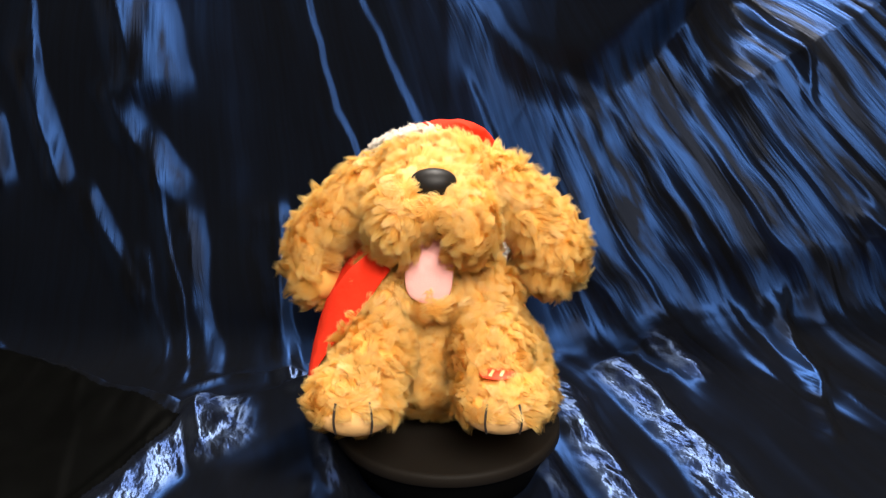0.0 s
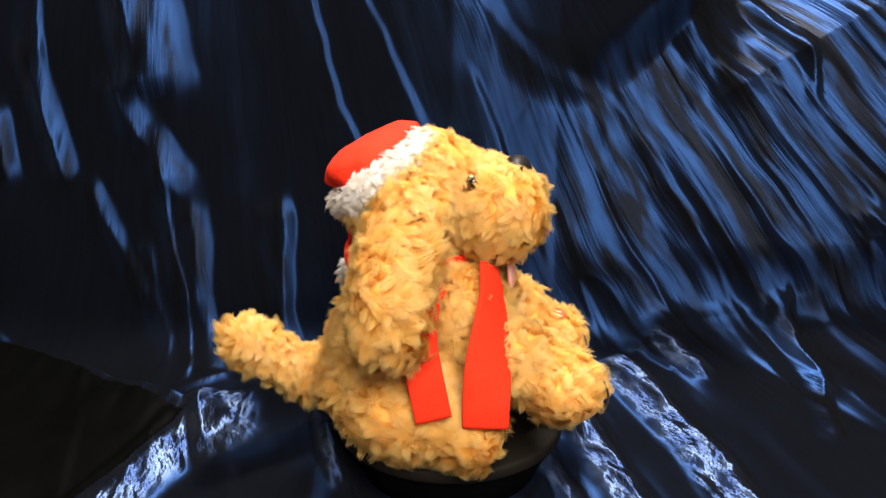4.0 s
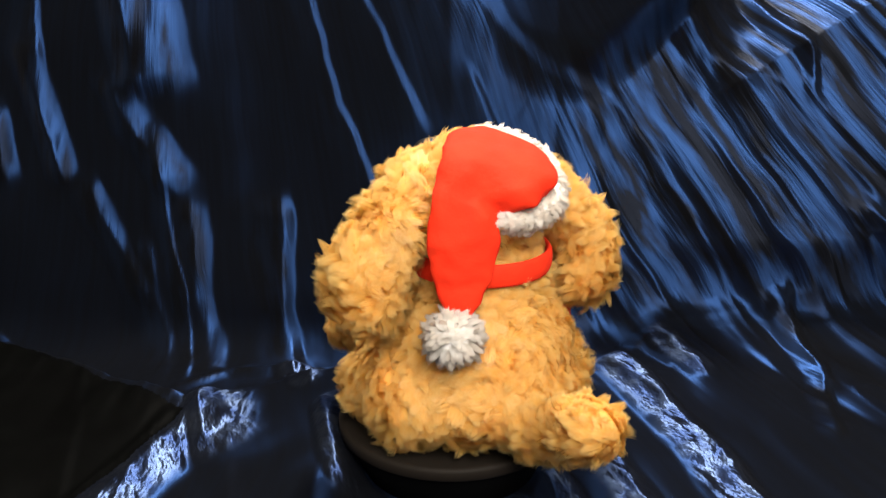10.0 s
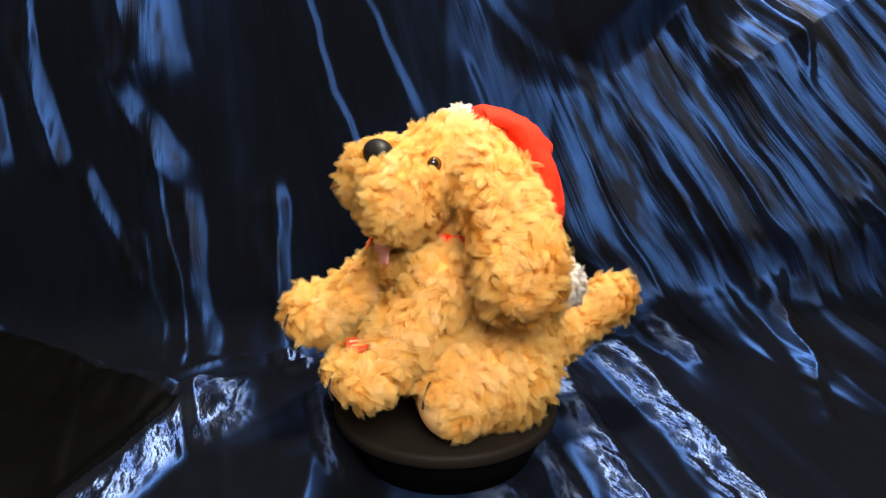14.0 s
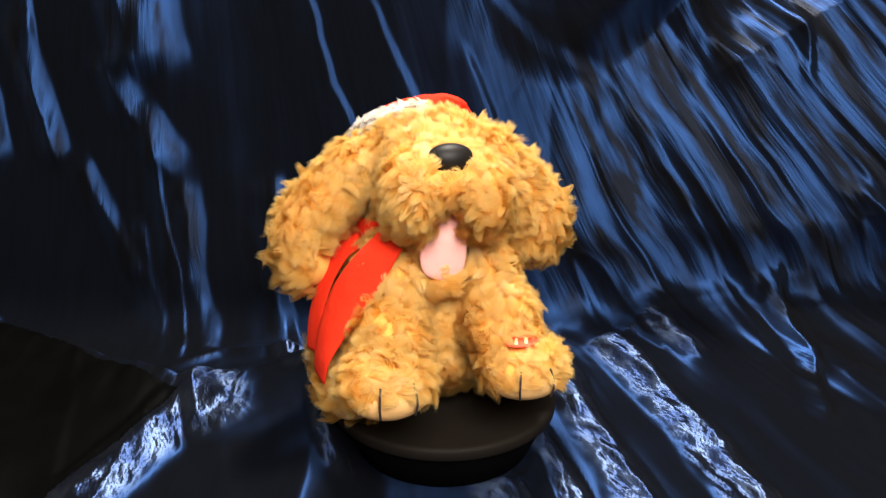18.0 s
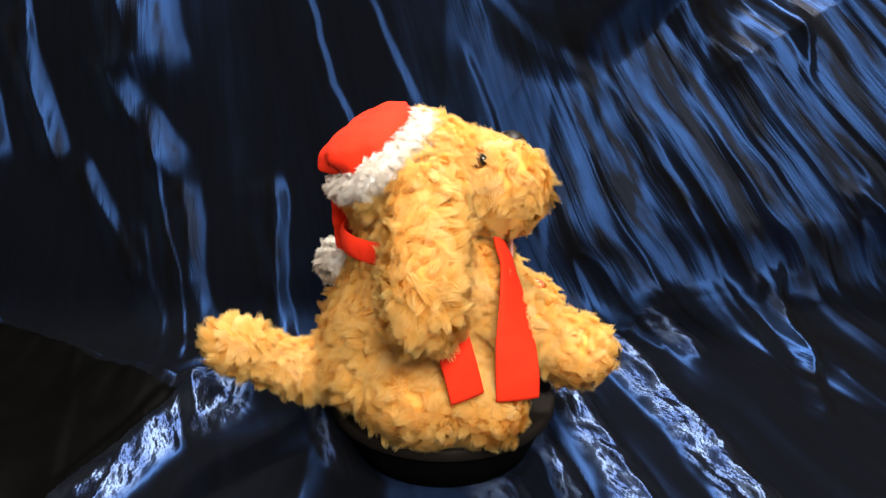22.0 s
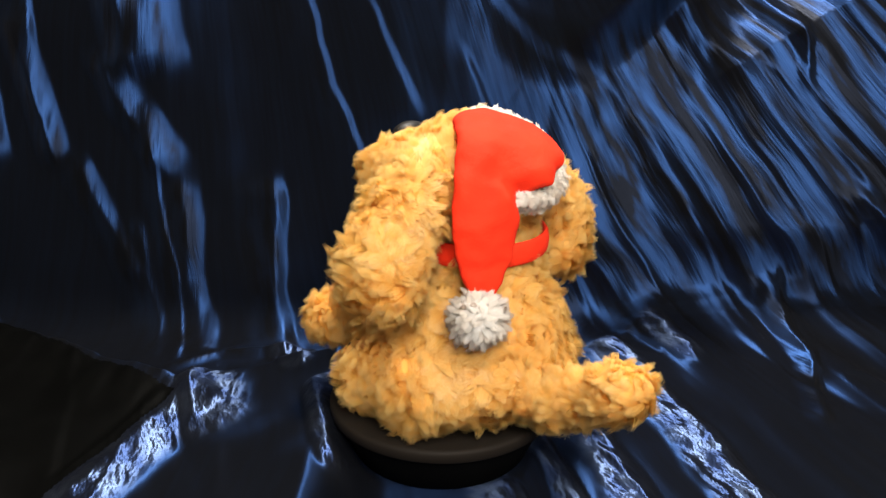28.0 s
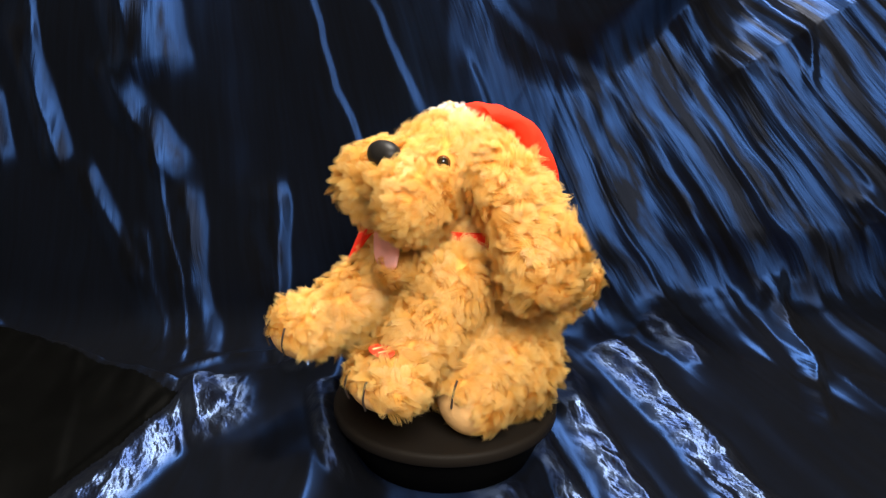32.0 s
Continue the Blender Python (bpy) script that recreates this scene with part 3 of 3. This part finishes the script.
FORE_R = register([((-50, -12, 112), (30, 32, 38), (20, 0, 0)), ((-60, -52, 83), (28, 40, 29), (20, 0, 0)), ((-71, -98, 67), (32, 28, 22), (15, 0, 0))])
HIND_L = register([((54, 14, 40), (30, 54, 38), (0, 0, -8)), ((62, -20, 32), (26, 24, 28))])
HIND_R = register([((-77, 14, 40), (30, 54, 38), (0, 0, 8)), ((-86, -26, 30), (26, 24, 26))])
TAIL = register([((C - 2, 112, 34), (20, 28, 18)), ((C - 3, 144, 46), (15, 27, 14), (22, 0, 0)), ((C - 4, 176, 63), (17, 23, 17), (25, 0, 0))])

BODY = [*TORSO, *HEAD, *MUZZLE, *CHIN, *FORE_L, *FORE_R, *HIND_L, *HIND_R, *TAIL]
# the scarf: spines of (x, y, z, half width, half thickness); the pile lies pressed down under it
SCARF_FRONT = [(-54, -36, 158, 12, 3), (-69, -40, 142, 15, 3), (-87, -41, 118, 18, 2.6), (-103, -40, 90, 18.5, 2.6), (-112, -40, 68, 18, 2.6), (-115, -40, 50, 17.5, 2)]
SCARF_BACK = [(-72, 6, 148, 13, 3), (-84, 12, 138, 14, 2.6), (-98, 13, 115, 14, 2.6), (-108, 8, 92, 14, 2.6), (-113, 3, 72, 14, 2.6), (-115, -1, 54, 14, 2)]


def pressed(p):
    hit = np.zeros(len(p), bool)
    for spine in (SCARF_FRONT, SCARF_BACK):
        c = np.array(spine, float)
        for a, b in zip(c, c[1:]):
            for u in (0.0, 0.25, 0.5, 0.75, 1.0):
                q = a * (1 - u) + b * u
                hit |= np.linalg.norm(p - q[:3], axis=1) < 0.85 * q[3]
    ring = np.hypot(p[:, 0] - C, p[:, 1] - 27)
    hit |= (np.abs(p[:, 2] - 153) < 5) & (ring > 42) & (ring < 60) & (p[:, 1] > 30)
    return hit


furry("torso", TORSO, dog, "shaggy golden body", 12, near=BODY, lean=1.15)
EYES = np.array([(-46.0, -20.0, 221.5), (16.0, -16.0, 219.0)])


NOSE_AT = np.array((C + 1, -54.0, 225.0))


def by_eye(p, n):
    """No pile round the eyes and the nose, nor under the cap."""
    w = p - np.array((-16.0, 56.0, 222.0))
    up = w @ np.array((0, 0.61, 0.79))
    round_axis = np.linalg.norm(w - up[:, None] * np.array((0, 0.61, 0.79)), axis=1)
    near_eye = np.linalg.norm(p[:, None] - EYES, axis=2).min(1) < 10.5
    return near_eye | (np.linalg.norm(p - NOSE_AT, axis=1) < 15) | ((up > -6) & (round_axis < 46))


furry("head", HEAD, dog, "shaggy golden head", 11, near=BODY, bare=by_eye)
furry("muzzle", MUZZLE, dog, "two-lobed golden muzzle", 11, near=BODY, bare=lambda p, n: by_eye(p, n) | ((np.abs(p[:, 0] - C) < 13) & (p[:, 2] < 186)))
furry("chin", CHIN, dog, "small golden lower jaw", 11, near=BODY)
for keys in (EAR_L, EAR_R):
    furry("ear", keys, dog, "long floppy golden ear", 14, near=keys)


def stitch(pts, parent, r=0.9):
    v, f = tube([(*p, r, r) for p in pts], 8)
    return mesh_object("claw_stitch", v / 1000, f, [THREAD], parent, "dark stitched claw")


BADGE = np.array([38.0, -91.0, 79.5])


def leg_with_sole(name, keys, label, length, way, edge, claws, tilt):
    """A leg whose last form is a paw; way: where its bare velour sole faces."""
    c, r, m = SHAPES[keys[-1]]
    way = np.array(way) / np.linalg.norm(way)

    def sole_side(p):
        w = (p - c) / np.linalg.norm(p - c, axis=1, keepdims=True)
        return w @ way

    def bare(p, n):
        near = (((p - c) @ m / (r * 1.35)) ** 2).sum(1) < 1
        return (near & (sole_side(p) > edge)) | (np.linalg.norm(p - BADGE, axis=1) < 14.5)

    leg = furry(name, keys, dog, label, length, bare=bare, near=BODY)
    v, f = ball((0, 0, 0), r * 1.14, (0, 0, 0), 40, 28)
    v = v @ m.T + c
    v[:, 2] = np.maximum(v[:, 2], 1.5)
    on = sole_side(v) > edge - 0.12
    keep = [q for q in f if all(on[i] for i in q)]
    used = sorted({i for q in keep for i in q})
    number = {k: i for i, k in enumerate(used)}
    outer = v[used]
    inner = c + (outer - c) * 0.95
    both = [[number[i] for i in q] for q in keep]
    both += [[i + len(used) for i in q][::-1] for q in both]
    mesh_object("sole", np.concatenate([outer, inner]) / 1000, both, [SOLE], leg, "bare beige velour sole")
    up = np.cross(np.cross(way, (0, 0, 1.0)), way)
    for ax in claws:
        pts = []
        for el in (tilt - 16, tilt, tilt + 14, tilt + 26):
            a, e = radians(ax), radians(el)
            w = np.array([math.sin(a) * math.cos(e), -math.cos(a) * math.cos(e), math.sin(e)])
            w = w / np.sqrt(((w @ m / r) ** 2).sum())
            pts.append(c + w * 1.27)
        stitch(pts, leg)
    return leg


left = leg_with_sole("foreleg", FORE_L, "outstretched golden front leg with embroidered badge", 12, (0, -0.58, -0.81), 0.55, (-24, 22), -6)
leg_with_sole("foreleg", FORE_R, "outstretched golden front leg", 12, (0, -0.58, -0.81), 0.55, (-20, 26), -6)
leg_with_sole("hind_leg", HIND_L, "folded golden hind leg", 13, (0.1, -0.85, -0.5), 0.5, (-22, 20), 22)
leg_with_sole("hind_leg", HIND_R, "folded golden hind leg", 13, (-0.1, -0.85, -0.5), 0.8, (-20, 22), 22)
furry("tail", TAIL, dog, "thick curved golden tail", 12, 3.9, near=BODY)

# label on the left front paw: a flat red oval with two pale slanting bars
lab_c = BADGE + np.array((0, 0, 5.0))
v, f = ball(lab_c, (14, 8.5, 0.9), (6, 0, 0), 32, 8)
badge = mesh_object("paw_badge", v / 1000, f, [LABEL_RED], left, "red embroidered oval badge with pale bars")
for dx in (-6.0, 2.0):
    v, f = tube([(lab_c[0] + dx, lab_c[1] - 4.5, lab_c[2] + 0.15, 1.5, 0.25), (lab_c[0] + dx + 1.8, lab_c[1], lab_c[2] + 0.72, 1.5, 0.25), (lab_c[0] + dx + 3.6, lab_c[1] + 4.5, lab_c[2] + 1.1, 1.5, 0.25)], 10)
    mesh_object("pale_bar", v / 1000, f, [LABEL_PALE], badge)

# nose, eyes, tongue
v, f = ball(NOSE_AT, (17.5, 12, 12), (25, 0, 0), 36, 22)
v[:, 0] = NOSE_AT[0] + (v[:, 0] - NOSE_AT[0]) * (1 + 0.012 * (v[:, 2] - NOSE_AT[2]))
mesh_object("nose", v / 1000, f, [NOSE], dog, "black velour nose")
for x, y, z in EYES:
    v, f = ball((x, y, z), (6.0, 6.0, 6.3), (0, 0, 0), 28, 18)
    eye = mesh_object("eye", v / 1000, f, [EYE_BROWN], dog, "glossy brown plastic eye")
    v, f = ball((x + (-2.6 if x < 0 else 2.6), y - 2.2, z + 1), (4.4, 4.4, 4.8), (0, 0, 0), 24, 14)
    mesh_object("pupil", v / 1000, f, [EYE_BLACK], eye, "black pupil")
v, f = tube([(C - 2, -22, 186, 9, 4), (C - 2, -38, 181, 14, 3.5), (C - 2, -49, 166, 18, 3.5), (C - 3, -51, 147, 19, 3.5), (C - 3, -52, 134, 16, 3), (C - 3, -52, 128, 8, 2.2)], 24)
mesh_object("tongue", v / 1000, f, [PINK], dog, "pink felt tongue hanging out")

# ---- cap ----
def loft(sections, seg=56, fine=9):
    """Verts and faces of a bag through sections of (middle, half width, half thickness), all vectors."""
    c = np.array(sections, float).reshape(len(sections), 9)
    ext = np.vstack([2 * c[0] - c[1], c, 2 * c[-1] - c[-2]])
    rows = []
    for k in range(len(c) - 1):
        a, b, e, g = ext[k : k + 4]
        for u in np.linspace(0, 1, fine, endpoint=k == len(c) - 2):
            rows.append(0.5 * (2 * b + (e - a) * u + (2 * a - 5 * b + 4 * e - g) * u**2 + (3 * b - a - 3 * e + g) * u**3))
    ang = np.linspace(0, 2 * np.pi, seg, endpoint=False)
    cs = np.sign(np.cos(ang)) * np.abs(np.cos(ang)) ** 0.85
    sn = np.sign(np.sin(ang)) * np.abs(np.sin(ang)) ** 0.9
    v = np.concatenate([r[:3] + cs[:, None] * r[3:6] + sn[:, None] * r[6:9] for r in rows])
    f = [[i * seg + j, i * seg + (j + 1) % seg, (i + 1) * seg + (j + 1) % seg, (i + 1) * seg + j] for i in range(len(rows) - 1) for j in range(seg)]
    return v, f + [list(range(seg))[::-1], list(range((len(rows) - 1) * seg, len(rows) * seg))]


# a felt cone that stands up from the brim, folds over to one side and hangs down the back of the head
CAP = [
    ((-16, 53, 220), (28, -22, 17), (-28, -22, 17)), ((-12, 57, 233), (27, -27, 19), (-24, -6, 17)),
    ((-8, 64, 238), (25, -34, 18), (-8, 5, 10)), ((7, 74, 229), (25, -27, 18), (5, 10, 7)),
    ((26, 76, 213), (20, -17, 10), (7, 9, 7)), ((31, 79, 188), (25, -10, 6), (4, 11, 2)),
    ((33, 80, 163), (21, -8, 3), (3, 9, 0)), ((36, 81, 140), (14, -6, 2), (2, 8, 0)), ((39, 82, 122), (6, -3, 0), (1, 5, 0)),
]
v, f = loft(CAP)
v += np.array([noise.noise_vector(Vector(p) / 26.0) for p in v]) * 2.8 + np.array([noise.noise_vector(Vector(p) / 11.0) for p in v]) * 1.4
# the felt sinks in where the cone folds over, and where its lower edge turns under
for place, size, deep in (((8, 90, 210), 11.0, 13.0), ((-28, 98, 214), 8.0, 12.0), ((20, 86, 224), 14.0, 6.0)):
    near = np.exp(-((np.linalg.norm(v - np.array(place), axis=1) / size) ** 2))
    v -= near[:, None] * deep * np.array((0.1, 0.9, 0.4))
hat = mesh_object("cap", v / 1000, f, [RED], dog, "red felt pointed cap flopped to one side")
BRIM = []
ring = [np.array((-17, 52, 220)) + 41 * math.cos(a) * np.array((1, 0, 0)) + 39 * math.sin(a) * np.array((0, 0.79, -0.61)) for a in np.linspace(0.40 * np.pi, 1.5 * np.pi, 20)]
BRIM = register([(p, (10, 10, 9)) for p in ring])
furry("cap_brim", BRIM, hat, "white plush trim", 7, 2.8, (WHITE_BACKING, WHITE_FUR), per=40, spread=3.2, lean=1.0)
POM = register([((44, 86, 112), (16, 16, 16))])
furry("pompom", POM, hat, "white plush pompom", 9, 2.6, (WHITE_BACKING, WHITE_FUR), per=60, spread=3.0, lean=0.5, fall=0.0)

# ---- scarf ----
ang = np.linspace(0, 2 * np.pi, 13)
neck = [(C + (57 - 7 * max(0, math.cos(a))) * math.sin(a), 27 - (58 - 9 * max(0, math.cos(a))) * math.cos(a), 153, 9.5, 3.0) for a in ang]
v, f = tube(neck, 20, False, (0, 0, 1))
scarf = mesh_object("scarf", v / 1000, f, [RED], dog, "red felt scarf knotted round the neck")
v, f = tube(SCARF_FRONT, 20, True, [(0.9, -0.3, 0), (0.9, -0.4, 0), (0.7, -0.65, 0), (0.4, -0.9, 0), (0.15, -1, 0), (0.1, -1, 0)])
mesh_object("scarf_end", v / 1000, f, [RED], scarf, "loose hanging end of red felt")
v, f = tube(SCARF_BACK, 20, True, (-0.35, 1, 0))
mesh_object("scarf_end", v / 1000, f, [RED], scarf, "loose hanging end of red felt")


def motions():
    turns = [k * 0.5 for k in range(65)]
    walk(platter, [(t, pose(*platter["mid"], 0, 0, SPIN * t)) for t in turns])
    walk(dog, [(t, pose(0, 0, 0.05, 0, 0, SPIN * t)) for t in turns])


motions()
